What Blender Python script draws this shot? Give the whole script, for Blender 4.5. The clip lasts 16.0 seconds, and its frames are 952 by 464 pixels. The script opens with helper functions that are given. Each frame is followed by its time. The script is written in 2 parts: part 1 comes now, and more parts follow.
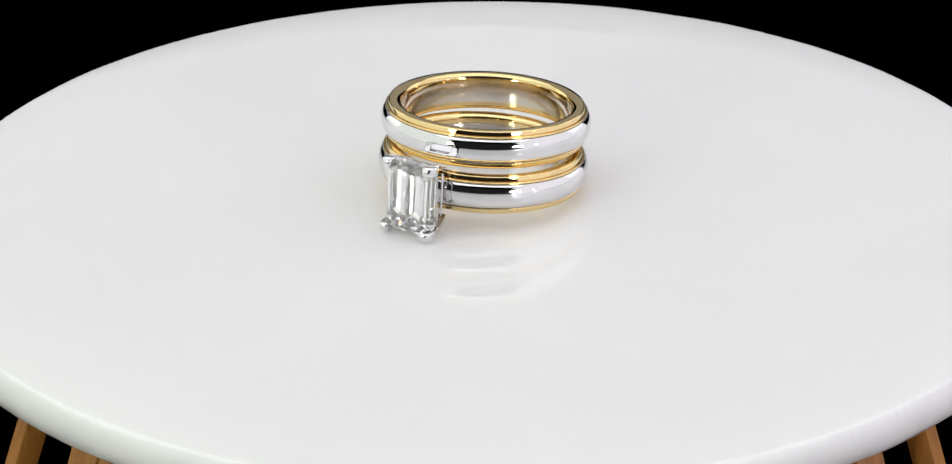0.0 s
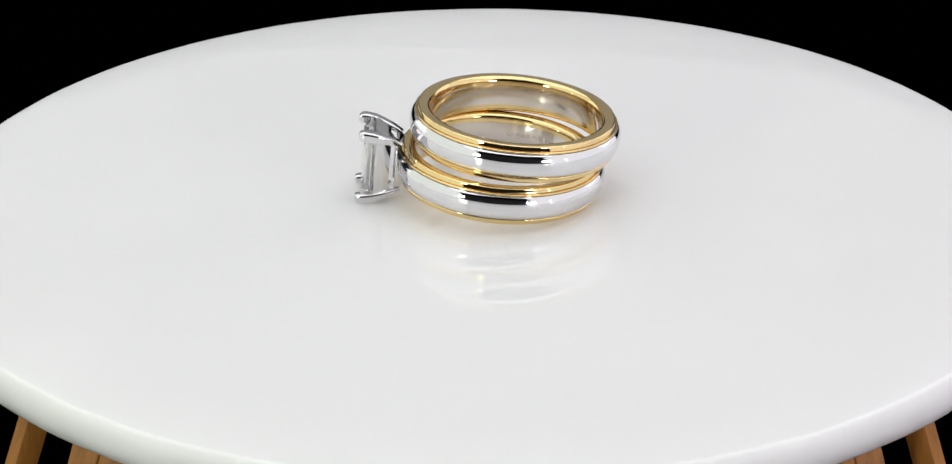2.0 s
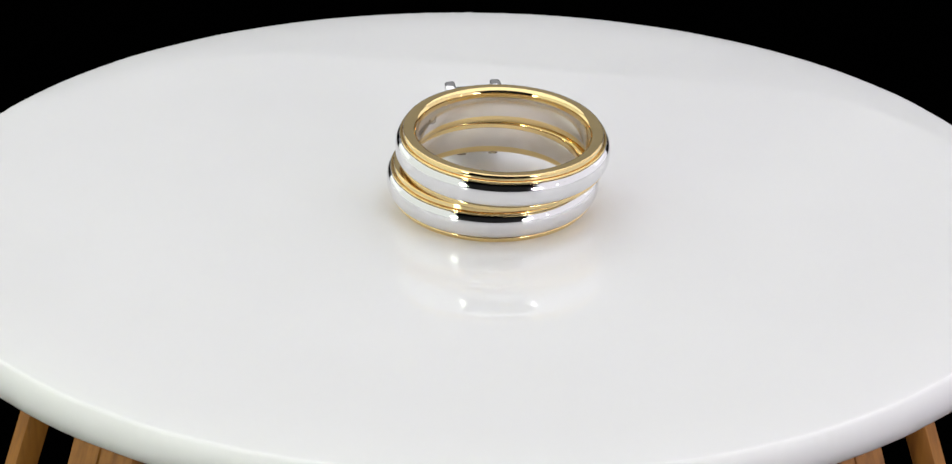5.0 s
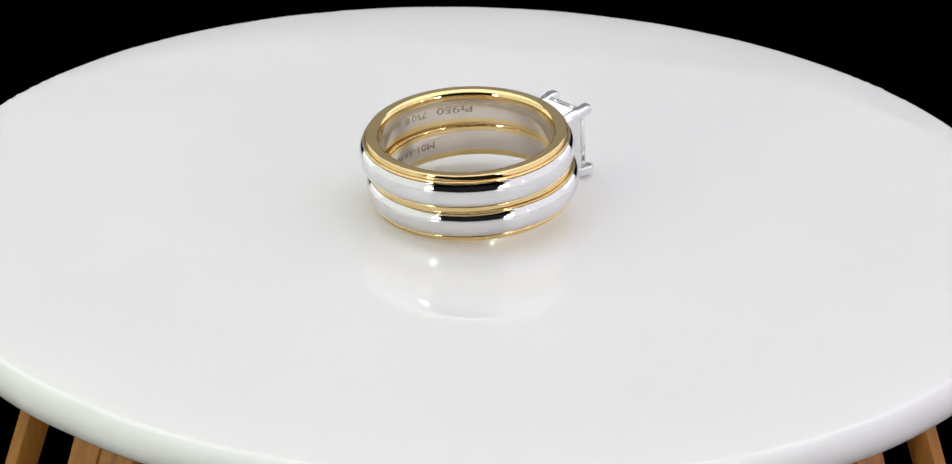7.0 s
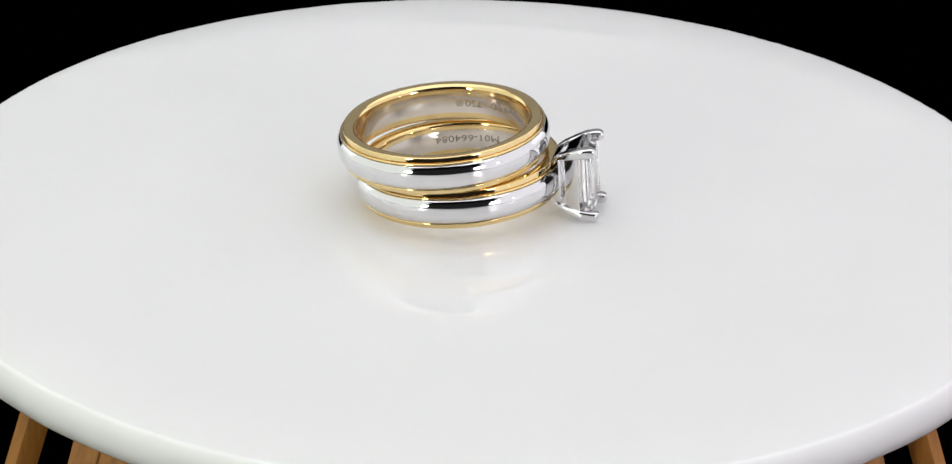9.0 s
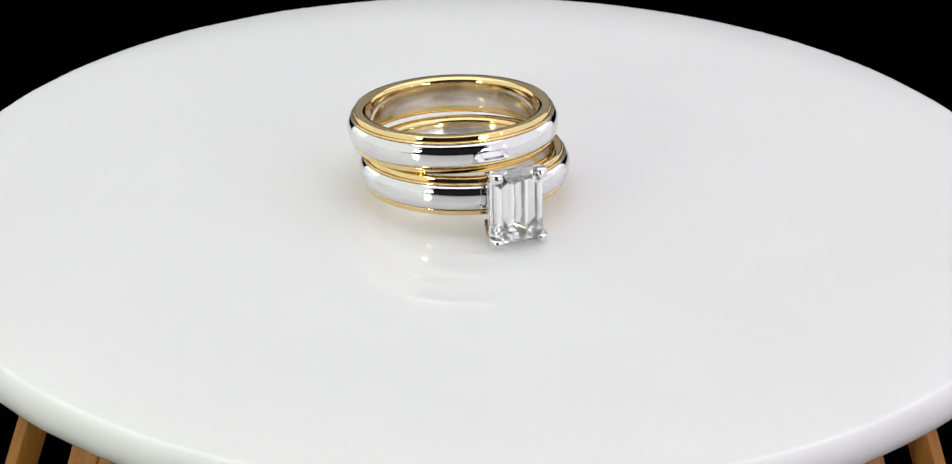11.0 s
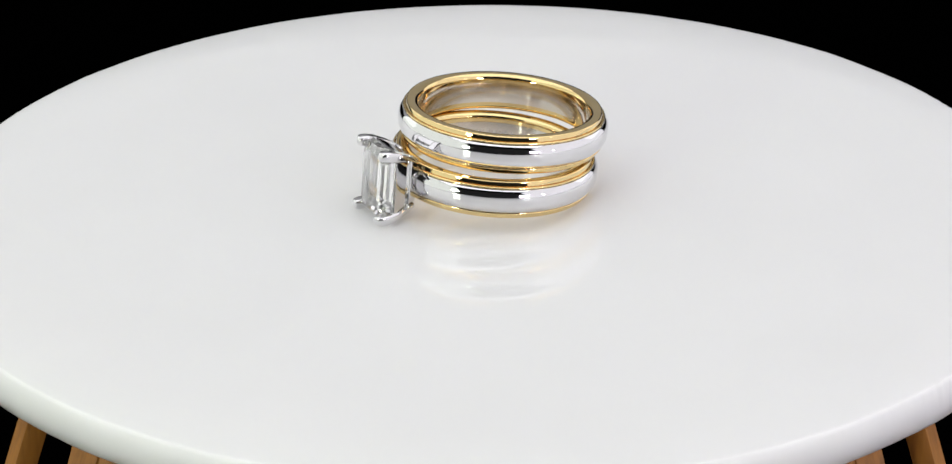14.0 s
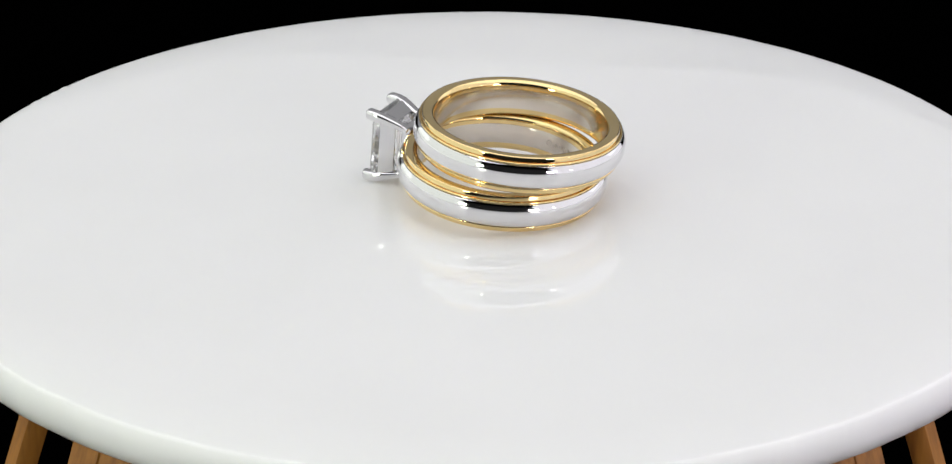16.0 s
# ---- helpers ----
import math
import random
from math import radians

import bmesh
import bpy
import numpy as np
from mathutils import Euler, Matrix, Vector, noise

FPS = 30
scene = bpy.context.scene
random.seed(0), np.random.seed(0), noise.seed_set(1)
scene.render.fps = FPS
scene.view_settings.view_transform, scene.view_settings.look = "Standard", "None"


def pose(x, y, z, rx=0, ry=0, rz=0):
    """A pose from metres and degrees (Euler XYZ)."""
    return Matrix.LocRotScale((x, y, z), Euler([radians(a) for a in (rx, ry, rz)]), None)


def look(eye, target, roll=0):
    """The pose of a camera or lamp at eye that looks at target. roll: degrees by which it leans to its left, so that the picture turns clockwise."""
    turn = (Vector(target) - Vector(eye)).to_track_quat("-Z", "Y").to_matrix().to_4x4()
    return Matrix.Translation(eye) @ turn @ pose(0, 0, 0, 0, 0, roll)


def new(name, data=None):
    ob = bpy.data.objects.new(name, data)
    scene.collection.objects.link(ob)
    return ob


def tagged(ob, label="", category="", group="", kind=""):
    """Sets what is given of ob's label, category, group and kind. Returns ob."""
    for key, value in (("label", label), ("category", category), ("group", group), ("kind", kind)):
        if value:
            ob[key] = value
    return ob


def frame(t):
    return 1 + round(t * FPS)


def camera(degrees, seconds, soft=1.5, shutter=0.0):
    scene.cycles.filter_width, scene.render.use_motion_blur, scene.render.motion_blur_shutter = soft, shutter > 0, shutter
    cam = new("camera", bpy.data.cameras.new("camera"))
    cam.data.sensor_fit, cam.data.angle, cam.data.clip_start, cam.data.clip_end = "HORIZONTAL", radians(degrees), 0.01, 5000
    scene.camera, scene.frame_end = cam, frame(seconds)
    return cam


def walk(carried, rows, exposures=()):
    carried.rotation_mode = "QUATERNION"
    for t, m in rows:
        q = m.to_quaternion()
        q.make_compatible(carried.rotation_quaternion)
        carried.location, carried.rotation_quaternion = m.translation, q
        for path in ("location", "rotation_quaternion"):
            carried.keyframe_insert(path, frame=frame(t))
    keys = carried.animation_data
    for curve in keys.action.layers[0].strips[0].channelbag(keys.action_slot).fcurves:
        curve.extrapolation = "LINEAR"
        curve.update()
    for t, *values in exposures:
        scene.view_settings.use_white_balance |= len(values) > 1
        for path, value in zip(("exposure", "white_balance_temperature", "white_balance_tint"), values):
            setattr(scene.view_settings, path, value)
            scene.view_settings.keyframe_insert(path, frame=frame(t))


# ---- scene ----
MM = 0.001

# ---- camera: stands still, looks down on the turntable ----
cam = camera(20.407, 16.0, soft=1.4)
# enough bounces for light to find its way through the stone
scene.cycles.max_bounces = scene.cycles.transmission_bounces = 32
scene.cycles.glossy_bounces = 12
scene.cycles.caustics_reflective, scene.cycles.blur_glossy = True, 0.0
EYE = Vector((0.0, -0.24038, 0.10922))
PITCH, YAW, ROLL = radians(-25.242), radians(-0.093), 0.631
AIM = EYE + Vector((math.sin(YAW) * math.cos(PITCH), math.cos(YAW) * math.cos(PITCH), math.sin(PITCH)))
walk(cam, [(0.0, look(EYE, AIM, ROLL)), (16.0, look(EYE, AIM, ROLL))])

# ---- light: a dark studio with soft panels round the table, small lamps on both sides of the lens ----
world = bpy.data.worlds.new("studio_dark")
scene.world = world
world.use_nodes = True
world.node_tree.nodes["Background"].inputs[0].default_value = (0.010, 0.010, 0.011, 1)
world.node_tree.nodes["Background"].inputs[1].default_value = 1.0


def panel(name, eye, target, width, height, radiance, colour, shape="RECTANGLE", roll=0.0):
    lamp = bpy.data.lights.new(name, "AREA")
    lamp.shape, lamp.size, lamp.size_y = shape, width, height
    area = width * height * (math.pi / 4 if shape in ("DISK", "ELLIPSE") else 1)
    lamp.energy = radiance * math.pi * area
    lamp.color = colour
    ob = new(name, lamp)
    ob.matrix_world = look(eye, target, roll)
    return ob


panel("softbox_left", (-0.34, -0.02, 0.20), (0, -0.02, 0.20), 0.76, 0.52, 1.04, (0.960, 1.0, 0.93))
panel("softbox_right", (0.34, -0.03, 0.195), (0, -0.03, 0.195), 0.78, 0.53, 1.06, (1.0, 0.97, 1.02))
panel("softbox_top", (0.0, 0.07, 0.46), (0, 0.07, 0.0), 0.66, 0.68, 1.64, (1.0, 1.0, 1.02))
panel("softbox_back", (0.0, 0.135, 0.096), (0, 0.0, 0.096), 0.72, 0.122, 0.33, (1.0, 1.0, 1.02), roll=-3.0)
panel("lamp_side_right", (0.252, -0.165, 0.060), (0, 0, 0.005), 0.006, 0.050, 9.0, (1.0, 0.97, 1.0))
panel("lamp_front_right", (0.170, -0.245, 0.045), (0, 0, 0.005), 0.055, 0.030, 36.0, (1.0, 0.93, 1.0), "ELLIPSE")
panel("lamp_front_upper", (0.175, -0.240, 0.092), (0, 0, 0.005), 0.055, 0.012, 30.0, (1.0, 0.97, 1.0), "ELLIPSE")
panel("lamp_front_left", (-0.185, -0.235, 0.070), (0, 0, 0.005), 0.040, 0.080, 32.0, (0.92, 1.0, 0.82), "ELLIPSE")

# ---- materials ----


def material(name):
    m = bpy.data.materials.new(name)
    m.use_nodes = True
    return m, m.node_tree.nodes, m.node_tree.links, m.node_tree.nodes["Principled BSDF"]


def noise_node(nodes, links, scale, detail=4.0, stretch=(1, 1, 1)):
    co = nodes.new("ShaderNodeTexCoord")
    mp = nodes.new("ShaderNodeMapping")
    mp.inputs["Scale"].default_value = stretch
    n = nodes.new("ShaderNodeTexNoise")
    n.inputs["Scale"].default_value = scale
    n.inputs["Detail"].default_value = detail
    links.new(co.outputs["Object"], mp.inputs["Vector"])
    links.new(mp.outputs["Vector"], n.inputs["Vector"])
    return n


def ramp(nodes, links, source, stops):
    r = nodes.new("ShaderNodeValToRGB")
    while len(r.color_ramp.elements) < len(stops):
        r.color_ramp.elements.new(0.5)
    for e, (p, c) in zip(r.color_ramp.elements, stops):
        e.position, e.color = p, (*c, 1) if len(c) == 3 else c
    links.new(source, r.inputs["Fac"])
    return r


def spread(nodes, links, source, low, high):
    r = nodes.new("ShaderNodeMapRange")
    r.inputs["To Min"].default_value, r.inputs["To Max"].default_value = low, high
    links.new(source, r.inputs["Value"])
    return r


def relief(nodes, links, source, b, strength, distance):
    bump = nodes.new("ShaderNodeBump")
    bump.inputs["Strength"].default_value, bump.inputs["Distance"].default_value = strength, distance
    links.new(source, bump.inputs["Height"])
    links.new(bump.outputs["Normal"], b.inputs["Normal"])


def metal(name, colour, rough_low, rough_high, wear=0.03, scratch=(1, 1, 1), bump=0.0, wave=0.0):
    m, nodes, links, b = material(name)
    b.inputs["Metallic"].default_value = 1.0
    cloud = noise_node(nodes, links, 350, 3)
    fine = noise_node(nodes, links, 4000, 5, scratch)
    dark = tuple(c * (1 - wear * 2) for c in colour)
    tint = ramp(nodes, links, cloud.outputs["Fac"], [(0.3, dark), (0.7, colour)])
    links.new(tint.outputs["Color"], b.inputs["Base Color"])
    rough = spread(nodes, links, fine.outputs["Fac"], rough_low, rough_high)
    links.new(rough.outputs["Result"], b.inputs["Roughness"])
    if bump:
        relief(nodes, links, fine.outputs["Fac"], b, bump, 0.00002)
    elif wave:
        swell = noise_node(nodes, links, 1100, 2)
        relief(nodes, links, swell.outputs["Fac"], b, wave, 0.00002)
    return m


PLATINUM = metal("polished_platinum", (0.76, 0.753, 0.765), 0.035, 0.075, 0.03, wave=0.11)
LINING = metal("satin_platinum", (0.72, 0.68, 0.635), 0.08, 0.16, 0.04, (1, 1, 6), 0.10)
GOLD = metal("polished_yellow_gold", (0.82, 0.632, 0.315), 0.02, 0.05, 0.04, wave=0.04)
FAINT = metal("worn_engraving", (0.64, 0.61, 0.58), 0.24, 0.34, 0.05)
ENGRAVED = metal("darkened_engraving", (0.29, 0.265, 0.23), 0.40, 0.55, 0.05)

DIAMOND, nodes, links, b = material("diamond")
nodes.remove(b)
glass = nodes.new("ShaderNodeBsdfGlass")
glass.inputs["IOR"].default_value, glass.inputs["Roughness"].default_value = 2.417, 0.0
glass.inputs["Color"].default_value = (1.0, 1.0, 1.0, 1)
links.new(glass.outputs["BSDF"], nodes["Material Output"].inputs["Surface"])



# white acrylic with faint clouding and a few rubbed spots: polished on top, sanded on the edge
def acrylic(name, rough_low, rough_high):
    m, nodes, links, b = material(name)
    cloud = noise_node(nodes, links, 40, 3)
    tint = ramp(nodes, links, cloud.outputs["Fac"], [(0.3, (0.775, 0.775, 0.775)), (0.7, (0.80, 0.80, 0.80))])
    links.new(tint.outputs["Color"], b.inputs["Base Color"])
    smear = noise_node(nodes, links, 120, 6, (1, 2.5, 1))
    rough = spread(nodes, links, smear.outputs["Fac"], rough_low, rough_high)
    links.new(rough.outputs["Result"], b.inputs["Roughness"])
    b.inputs["IOR"].default_value = 1.49
    b.inputs["Subsurface Weight"].default_value = 1.0
    b.inputs["Subsurface Radius"].default_value = (1.0, 1.0, 0.95)
    b.inputs["Subsurface Scale"].default_value = 0.007
    return m


ACRYLIC = acrylic("white_gloss_acrylic", 0.006, 0.020)
RIM = acrylic("white_satin_acrylic", 0.42, 0.60)

# honey-coloured wood with grain along the slat
WOOD, nodes, links, b = material("honey_oak")
grain = noise_node(nodes, links, 900, 8, (1, 1, 0.05))
broad = noise_node(nodes, links, 130, 3, (1, 1, 0.15))
mix = nodes.new("ShaderNodeMath")
mix.operation = "MULTIPLY_ADD"
mix.inputs[1].default_value = 0.6
links.new(grain.outputs["Fac"], mix.inputs[0])
half = spread(nodes, links, broad.outputs["Fac"], 0.0, 0.4)
links.new(half.outputs["Result"], mix.inputs[2])
tint = ramp(nodes, links, mix.outputs["Value"], [(0.25, (0.11, 0.036, 0.006)), (0.5, (0.36, 0.145, 0.024)), (0.75, (0.58, 0.26, 0.050))])
links.new(tint.outputs["Color"], b.inputs["Base Color"])
b.inputs["Roughness"].default_value = 0.5
relief(nodes, links, grain.outputs["Fac"], b, 0.3, 0.0001)

# matt black paint on the wall of the room behind the camera
PLASTER, nodes, links, b = material("matt_black_paint")
mottle = noise_node(nodes, links, 12, 5)
tint = ramp(nodes, links, mottle.outputs["Fac"], [(0.3, (0.004, 0.004, 0.0042)), (0.7, (0.009, 0.009, 0.0092))])
links.new(tint.outputs["Color"], b.inputs["Base Color"])
b.inputs["Roughness"].default_value = 0.8

# black flock cloth and dark studio walls
VELVET, nodes, links, b = material("black_velvet")
nap = noise_node(nodes, links, 2500, 4)
tint = ramp(nodes, links, nap.outputs["Fac"], [(0.3, (0.0001, 0.0001, 0.0001)), (0.7, (0.0003, 0.0003, 0.0003))])
links.new(tint.outputs["Color"], b.inputs["Base Color"])
b.inputs["Roughness"].default_value = 1.0
b.inputs["Specular IOR Level"].default_value = 0.0
relief(nodes, links, nap.outputs["Fac"], b, 0.4, 0.0003)

# ---- mesh helpers ----


def finish(name, bm, mat, parent=None, label="", crease=32):
    """One mesh object out of a bmesh; edges sharper than the crease stay sharp."""
    bmesh.ops.recalc_face_normals(bm, faces=bm.faces)
    for f in bm.faces:
        f.smooth = True
    for e in bm.edges:
        if len(e.link_faces) == 2 and e.calc_face_angle(0) > radians(crease):
            e.smooth = False
    me = bpy.data.meshes.new(name)
    bm.to_mesh(me)
    bm.free()
    me.materials.append(mat)
    ob = new(name, me)
    if parent:
        ob.parent = parent
    if label:
        tagged(ob, label)
    return ob


def part(name, bm, mat, parent, label="", crease=32):
    return finish(name, bm, mat, parent, label, crease)


def lathe(profile, steps=288, closed=True, wobble=None):
    """Turns a profile of (radius, height) in millimetres round the z axis."""
    bm = bmesh.new()
    rings = []
    for i in range(steps):
        a = 2 * math.pi * i / steps
        row = []
        for k, (r, z) in enumerate(profile):
            r2, z2 = (r, z) if wobble is None else wobble(k, a, r, z)
            row.append(bm.verts.new((r2 * math.cos(a) * MM, r2 * math.sin(a) * MM, z2 * MM)))
        rings.append(row)
    n = len(profile)
    for i in range(steps):
        p, q = rings[i], rings[(i + 1) % steps]
        for k in range(n if closed else n - 1):
            l = (k + 1) % n
            bm.faces.new((p[k], q[k], q[l], p[l]))
    return bm


def arc(cx, cz, rx, rz, a0, a1, n):
    return [(cx + rx * math.cos(radians(a0 + (a1 - a0) * i / n)), cz + rz * math.sin(radians(a0 + (a1 - a0) * i / n))) for i in range(n + 1)]


def loft(bm, sections, cap=True):
    """Skins a row of closed loops of points (millimetres)."""
    rows = [[bm.verts.new(Vector(p) * MM) for p in s] for s in sections]
    n = len(rows[0])
    for p, q in zip(rows, rows[1:]):
        for k in range(n):
            bm.faces.new((p[k], p[(k + 1) % n], q[(k + 1) % n], q[k]))
    if cap:
        bm.faces.new(rows[0][::-1])
        bm.faces.new(rows[-1])


def outwards(x):
    """How far out from the finger's axis a point of the head stands."""
    return 9.7 + (x - 9.7) * 1.065


HEAD_DROP = 0.13


def octagon(x, hy, hz, c):
    """A rectangle with cut corners across the x axis."""
    x = outwards(x)
    return [(x, y, z - HEAD_DROP) for y, z in ((hy, hz - c), (hy - c, hz), (-hy + c, hz), (-hy, hz - c), (-hy, -hz + c), (-hy + c, -hz), (hy - c, -hz), (hy, -hz + c))]


def squircle(centre, ey, ez, hy, hz, n=16, power=4.0):
    """A rounded rectangle round a centre, along two directions."""
    out = []
    for i in range(n):
        a = 2 * math.pi * (i + 0.5) / n
        c, s = math.cos(a), math.sin(a)
        k = (abs(c) ** power + abs(s) ** power) ** (-1 / power)
        out.append(tuple(Vector(centre) + Vector(ey) * hy * c * k + Vector(ez) * hz * s * k))
    return out


# ---- setting: black table, dark studio, wooden stand ----
TABLE_Z = -72.0


def sheet(name, size, m, mat, label, category):
    bm = bmesh.new()
    bmesh.ops.create_cube(bm, size=1.0)
    bmesh.ops.scale(bm, vec=size, verts=bm.verts)
    ob = finish(name, bm, mat)
    ob.matrix_world = m
    return tagged(ob, label, category, kind="structure")


sheet("ground", (1.12, 1.12, 0.02), pose(0, 0, TABLE_Z * MM - 0.01), VELVET, "tabletop covered with black velvet cloth", "tabletop")
sheet("backdrop", (1.12, 0.02, 0.64), pose(0, 0.55, 0.248), VELVET, "plain black cloth backdrop behind the turntable", "backdrop")
sheet("wall_left", (0.02, 1.08, 0.64), pose(-0.55, 0, 0.248), VELVET, "black studio wall", "wall")
sheet("wall_right", (0.02, 1.08, 0.64), pose(0.55, 0, 0.248), VELVET, "black studio wall", "wall")
sheet("wall_front", (1.12, 0.02, 0.64), pose(0, -0.55, 0.248), PLASTER, "matt black painted studio wall", "wall")
sheet("ceiling", (1.12, 1.12, 0.02), pose(0, 0, 0.578), VELVET, "black studio ceiling", "ceiling")


def wooden_stand():
    """A flared stand of upright slats round a wooden top ring, that carries the turning disc."""
    stand = tagged(new("wooden_stand"), "honey-coloured flared wooden slat stand under the white disc", "stand")
    stand.matrix_world = pose(0, 0, TABLE_Z * MM)
    lift = -TABLE_Z
    part("top_plate", lathe([(0.01, lift - 13.0), (41.0, lift - 13.0), (41.6, lift - 12.4), (41.6, lift - 9.6), (41.0, lift - 9.0), (0.01, lift - 9.0)], 96), WOOD, stand)
    # slat: five millimetres wide, under two thick, leaning outwards to its foot
    bm = bmesh.new()
    lean = 0.33
    rows = []
    for z in (lift - 9.0, lift - 12.0, lift - 24.0, lift - 40.0, lift - 60.0, 0.0):
        r = 46.6 + (lift - 20.0 - z) * lean
        rows.append(squircle((r - 1.2, 0, z), (1, 0, 0), (0, 1, 0), 1.2, 2.5, 20, 9.0))
    loft(bm, rows)
    slat = part("slat", bm, WOOD, stand, crease=40)
    for i, turn in enumerate((194.2, 215.2, 221.6, 236.0, 253.0, 270.0, 287.0, 304.0, 318.6, 324.9, 345.3, 62.0, 90.0, 118.0)):
        ob = slat if i == 0 else new("slat", slat.data)
        ob.parent = stand
        ob.matrix_basis = pose(0, 0, 0, 0, 0, turn)
    return stand


wooden_stand()

# ---- turntable disc ----


def turntable_disc():
    """White disc; its upper edge is rounded, and the film on it is a little ragged."""
    profile = [(0.01, 0.0), (20.0, 0.0), (45.0, 0.0), (49.0, -0.01), (51.0, -0.05), (53.0, -0.15), (54.3, -0.25)]
    profile += arc(54.95, -0.79, 0.5, 0.5, 84, 15, 10)
    profile += [(55.70, -1.50), (55.90, -2.60), (56.02, -3.40), (55.98, -3.53), (55.85, -3.58), (20.0, -3.6), (0.01, -3.6)]

    def ragged(k, a, r, z):
        if r > 53.0:
            p = Vector((math.cos(a), math.sin(a), 0.0))
            patch = max(0.0, noise.noise(p * 3.1) + 0.15)
            r += 0.10 * noise.noise(p * 9) + 0.45 * patch * max(0.0, noise.noise(p * 75) - 0.05) * (1.0 if z > -0.75 else 0.12)
        return r, z

    disc = tagged(new("turntable_disc"), "glossy white acrylic turntable disc with rounded edge", "turntable")
    plate = part("plate", lathe(profile, 1200, False, ragged), ACRYLIC, disc, crease=50)
    plate.data.materials.append(RIM)
    for f in plate.data.polygons:
        f.material_index = 1 if f.center.z < -0.00034 else 0
    part("hub", lathe([(0.01, -8.0), (24.0, -8.0), (24.0, -3.6), (0.01, -3.6)], 64), VELVET, disc, "black turning hub")
    return disc


# ---- rings ----


def band_parts(ring, seat=False):
    """Two-tone band: a domed platinum body between stepped yellow gold edges, with a platinum lining."""
    # flat in the middle, rounded off steeply towards the gold
    crown = [(10.5 - 0.36 * abs(u) ** 3.2, 1.16 * u) for u in np.linspace(-1, 1, 33).tolist()]
    dome = [(10.05, -1.02), (10.05, -1.15), (10.09, -1.18)] + crown + [(10.09, 1.18), (10.05, 1.15), (10.05, 1.02)]

    def seated(k, a, r, z):
        # under the head the dome is filed down to a flat seat
        off = abs((math.degrees(a) + 180) % 360 - 180)
        return (min(r, 10.10 + 0.4 * max(0.0, off - 9.0)) if seat else r), z

    part("platinum_band", lathe(dome, wobble=seated), PLATINUM, ring, "polished domed platinum centre band", 12)
    lining = [(9.0, -1.05)] + [(8.43 + 0.05 * (z / 1.05) ** 2, z) for z in np.linspace(-1.05, 1.05, 9)] + [(9.0, 1.05)]
    part("lining", lathe([(r, float(z)) for r, z in lining]), LINING, ring, "satin grey platinum inner lining", 50)
    for s in (1, -1):
        edge = [(8.50, 1.04)]
        for t in range(180, 89, -6):
            c, q = math.cos(radians(t)), math.sin(radians(t))
            edge.append((9.165 - 0.66 * abs(c) ** 0.90, 1.34 + 0.585 * q ** 0.90))
        edge += arc(9.61, 1.735, 0.185, 0.185, 88, 12, 9)
        edge += [(9.845, 1.46), (9.83, 1.42), (9.78, 1.40), (9.78, 1.375), (9.86, 1.36)]
        edge += arc(9.985, 1.305, 0.13, 0.115, 140, -52, 12) + [(9.99, 1.19), (9.99, 1.00), (9.85, 1.00)]
        part("gold_edge", lathe([(r, s * z) for r, z in edge]), GOLD, ring, "polished yellow gold stepped edge", 30)


def engraving(ring, body, start, end, height, z=0.0):
    """Letters cut into the lining, read from inside with the ring turned over."""
    curve = bpy.data.curves.new("letters", "FONT")
    curve.body, curve.size, curve.resolution_u = body, 1.0, 3
    source = new("letters", curve)
    bpy.context.view_layer.update()
    me = bpy.data.meshes.new_from_object(source.evaluated_get(bpy.context.evaluated_depsgraph_get()))
    bpy.data.objects.remove(source)
    bm = bmesh.new()
    bm.from_mesh(me)
    bmesh.ops.triangulate(bm, faces=bm.faces)
    xs = [v.co.x for v in bm.verts]
    ys = [v.co.y for v in bm.verts]
    lo, hi, yl, yh = min(xs), max(xs), min(ys), max(ys)
    for v in bm.verts:
        a = radians(start + (end - start) * (v.co.x - lo) / (hi - lo))
        h = z - height * ((v.co.y - yl) / (yh - yl) - 0.5)
        r = 8.43 + 0.05 * (h / 1.05) ** 2 - 0.012
        v.co = Vector((r * math.cos(a), r * math.sin(a), h)) * MM
    return part("engraving", bm, ENGRAVED, ring, "dark engraved letters inside the band")


def engraved_bars(ring, spans, height, z=0.0):
    bm = bmesh.new()
    for a0, a1 in spans:
        rows = []
        for h in (z - height / 2, z + height / 2):
            rows.append([bm.verts.new(Vector((8.418 * math.cos(radians(a)), 8.418 * math.sin(radians(a)), h)) * MM) for a in np.linspace(a0, a1, 4)])
        for k in range(3):
            bm.faces.new((rows[0][k], rows[0][k + 1], rows[1][k + 1], rows[1][k]))
    return part("engraving", bm, FAINT, ring, "faint engraved marks inside the band")


def engraved_mark(ring, angle, size, mat, z=0.0):
    """A small round maker's mark: a ring with a dot."""
    bm = bmesh.new()
    for r0, r1 in ((0.72, 1.0), (0.0, 0.34)):
        rows = []
        for rad in (r0, r1):
            row = []
            for i in range(20):
                t = 2 * math.pi * i / 20
                h = z + rad * size * math.sin(t)
                a = radians(angle) + rad * size * math.cos(t) / 8.42
                row.append(bm.verts.new(Vector((8.418 * math.cos(a), 8.418 * math.sin(a), h)) * MM))
            rows.append(row)
        for i in range(20):
            j = (i + 1) % 20
            bm.faces.new((rows[0][i], rows[0][j], rows[1][j], rows[1][i]))
    return part("engraving", bm, mat, ring, "small round engraved mark")


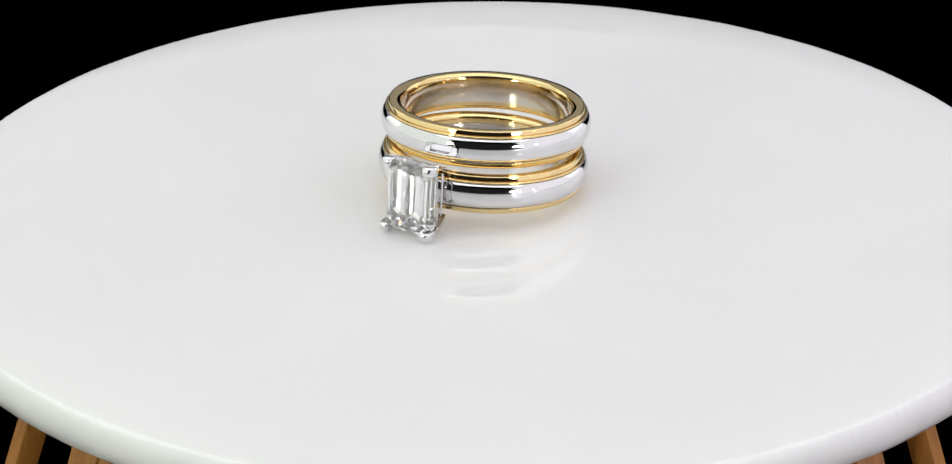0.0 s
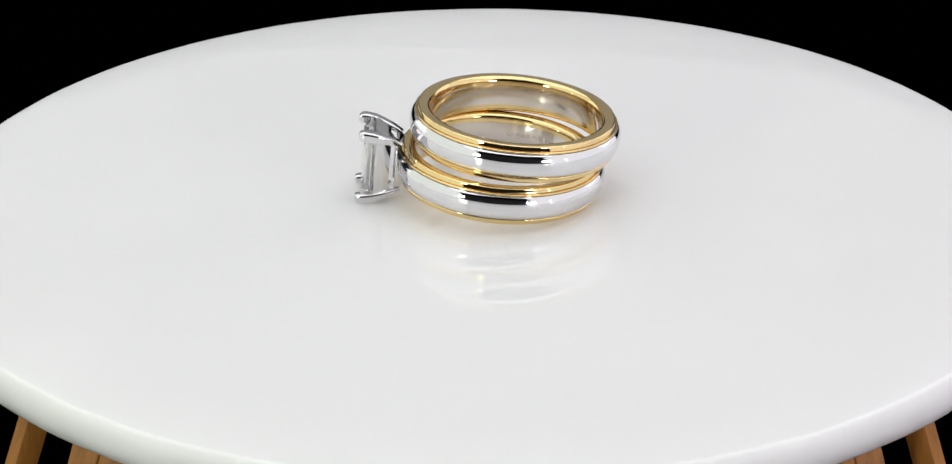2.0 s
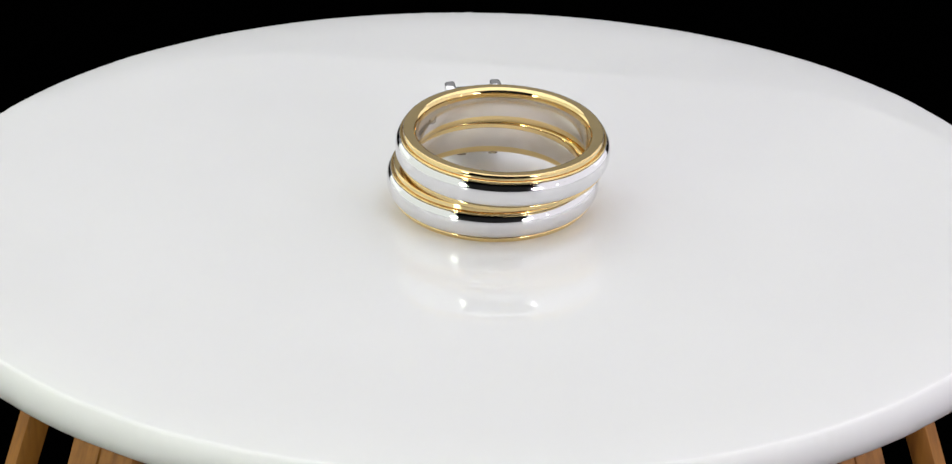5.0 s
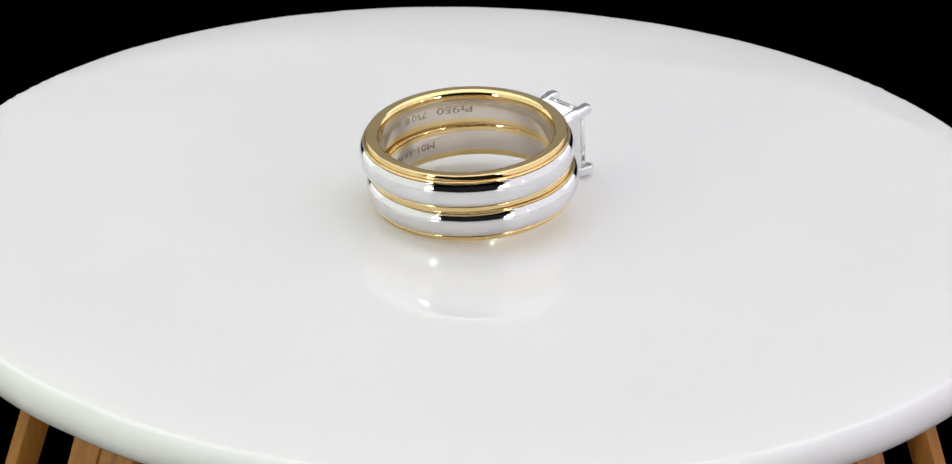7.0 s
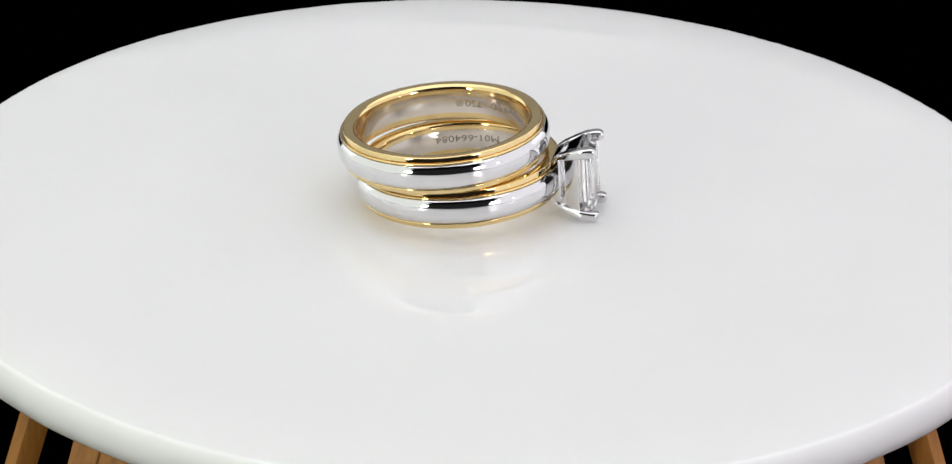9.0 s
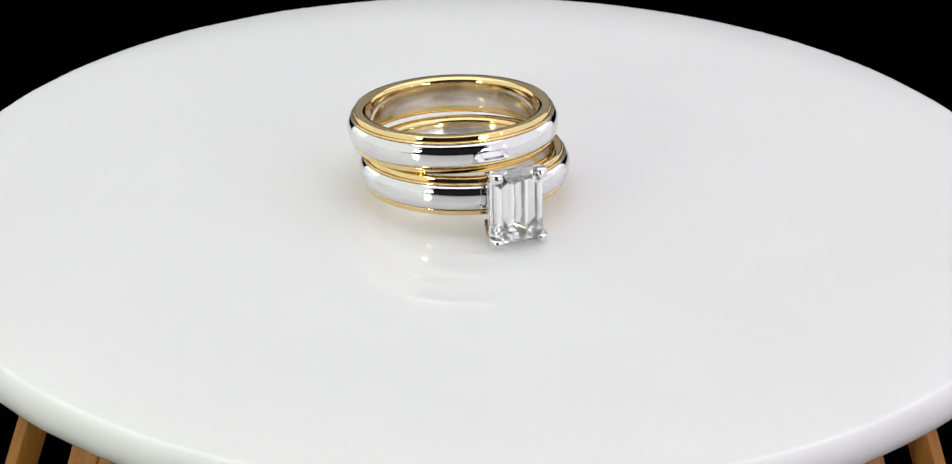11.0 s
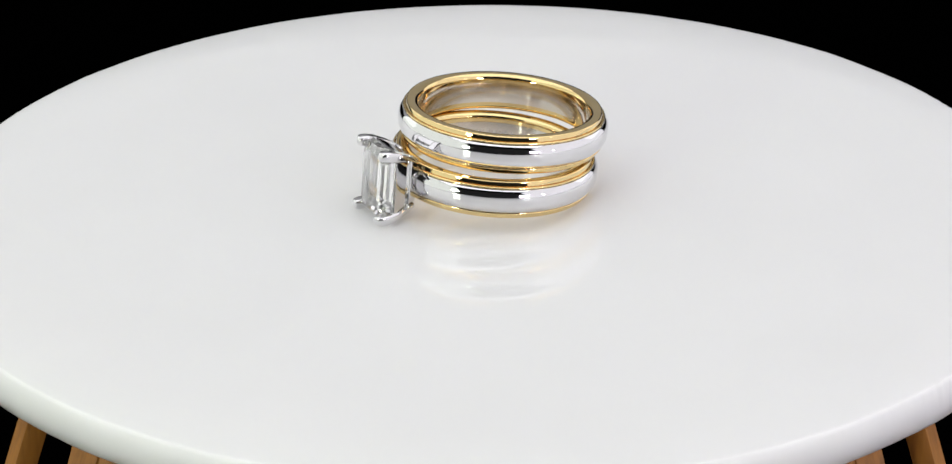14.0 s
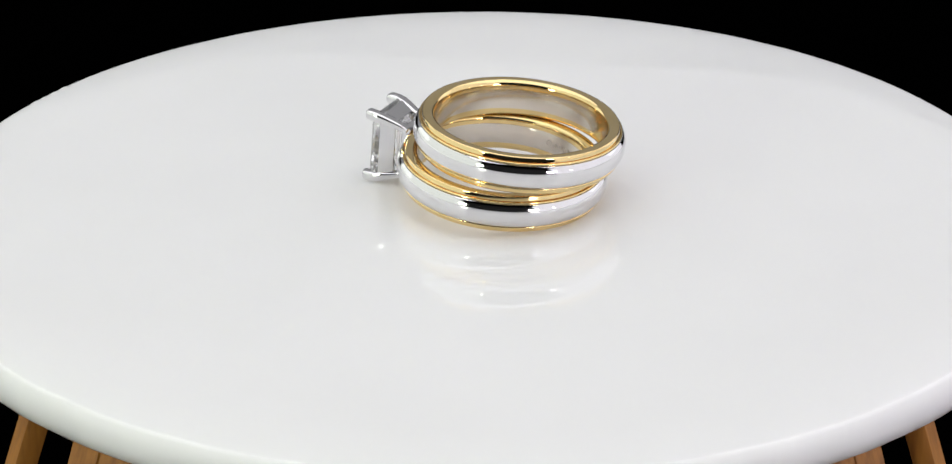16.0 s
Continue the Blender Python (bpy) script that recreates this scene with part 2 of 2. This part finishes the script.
def wedding_band():
    ring = tagged(new("wedding_band"), "plain two-tone platinum and yellow gold band lying on the diamond ring", "ring", "stacked rings")
    band_parts(ring)
    engraving(ring, "Pt950", 43.0, 67.5, 0.72)
    engraving(ring, "750", 75.5, 87.0, 0.72)
    engraved_mark(ring, 91.5, 0.36, ENGRAVED)
    return ring


def prong(head, sy, sz):
    """A flat tapered claw from the shank to a corner of the stone, with a rounded tip bent over it."""
    path = [((9.85, 1.62, 2.34), 0.46, 0.20), ((10.5, 1.80, 2.66), 0.50, 0.28), ((11.4, 2.04, 2.94), 0.55, 0.38), ((12.4, 2.28, 3.20), 0.58, 0.48),
            ((13.20, 2.37, 3.34), 0.56, 0.50), ((13.55, 2.33, 3.36), 0.54, 0.50), ((13.76, 2.29, 3.35), 0.49, 0.47), ((13.89, 2.26, 3.34), 0.41, 0.40),
            ((13.96, 2.24, 3.33), 0.29, 0.29), ((13.985, 2.23, 3.33), 0.12, 0.12)]
    bm = bmesh.new()
    rows = []
    for i, ((x, y, z), hy, hz) in enumerate(path):
        rows.append(squircle((outwards(x), sy * y, sz * z - HEAD_DROP), (0, 1, 0), (-0.30 * sz, 0, 1) if i < 5 else (-0.05 * sz, 0, 1), hy, hz, 24, 7.0 if i < 4 else 5.0 if i < 7 else 3.0))
    loft(bm, rows)
    return part("prong", bm, PLATINUM, head, crease=50)


def frame_rail(head, name, levels, wall):
    """A rectangular collar with thickness: outer and inner wall."""
    bm = bmesh.new()
    outer = [octagon(x, hy, hz, c) for x, hy, hz, c in levels]
    inner = [octagon(x, hy - wall, hz - wall, c * 0.9) for x, hy, hz, c in levels[::-1]]
    loft(bm, outer + inner + outer[:1], cap=False)
    bmesh.ops.remove_doubles(bm, verts=bm.verts, dist=1e-7)
    return part(name, bm, PLATINUM, head, crease=30)


def emerald_cut(ring):
    """Emerald-cut stone: stepped crown, girdle and stepped pavilion down to a keel."""
    steps = [(10.22, 0.04, 2.00, 0.02), (11.07, 1.30, 2.81, 0.36), (12.08, 2.25, 3.41, 0.74), (12.62, 2.76, 3.74, 0.92), (12.72, 2.76, 3.74, 0.92),
             (13.05, 2.50, 3.48, 0.86), (13.30, 2.20, 3.18, 0.77), (13.48, 1.86, 2.84, 0.66)]
    bm = bmesh.new()
    loft(bm, [octagon(*s) for s in steps])
    return part("diamond", bm, DIAMOND, ring, "clear emerald-cut diamond with stepped facets", 1)


def engagement_ring():
    ring = tagged(new("engagement_ring"), "two-tone platinum and gold ring with emerald-cut diamond on white disc", "ring", "stacked rings")
    band_parts(ring, True)
    head = new("setting")
    head.parent = ring
    tagged(head, "polished platinum four-prong basket setting")
    for sy in (1, -1):
        for sz in (1, -1):
            prong(head, sy, sz)
    frame_rail(head, "gallery_rail", [(10.95, 2.12, 3.04, 0.60), (11.05, 2.18, 3.10, 0.62), (12.18, 2.64, 3.64, 0.84), (12.28, 2.66, 3.66, 0.86)], 0.17)
    frame_rail(head, "base_collar", [(9.7, 1.72, 2.25, 0.35), (9.95, 1.82, 2.48, 0.40), (10.32, 1.90, 2.62, 0.42), (10.40, 1.84, 2.58, 0.40)], 0.45)
    emerald_cut(ring)
    engraving(ring, "M01-664084", 74.0, 119.0, 0.70, 0.1)
    engraved_mark(ring, -99.5, 0.34, FAINT)
    engraved_bars(ring, [(-104 - 4.0 * i, -106.0 - 4.0 * i) for i in range(8)], 0.45)
    return ring


DISC = turntable_disc()
BAND = wedding_band()
STONE_RING = engagement_ring()


# ---- what turns ----
def resting(x, y, z, a, b, heading):
    """A thing that lies with its axis along (a, b, 1) and its own x axis towards the heading, in millimetres."""
    n = Vector((a, b, 1.0)).normalized()
    d = Vector((math.cos(radians(heading)), math.sin(radians(heading)), 0.0))
    d = (d - n * d.dot(n)).normalized()
    m = Matrix((d, n.cross(d), n)).transposed().to_4x4()
    m.translation = Vector((x, y, z)) * MM
    return m


PERIOD = 13.0


def motions():
    """The disc turns clockwise, seen from above, once in thirteen seconds; the rings ride on it."""
    places = ((DISC, resting(0.37, 0.06, 0.0, -0.0137, -0.0084, 0.0)),
              (BAND, resting(0.489, 3.768, 6.701, 0.0295, 0.0742, -122.35)),
              (STONE_RING, resting(0.2545, 2.125, 2.789, 0.0450, 0.0635, -122.35)))
    for thing, m in places:
        walk(thing, [(i / 5, Matrix.Rotation(-2 * math.pi * i / 5 / PERIOD, 4, "Z") @ m) for i in range(81)])


motions()
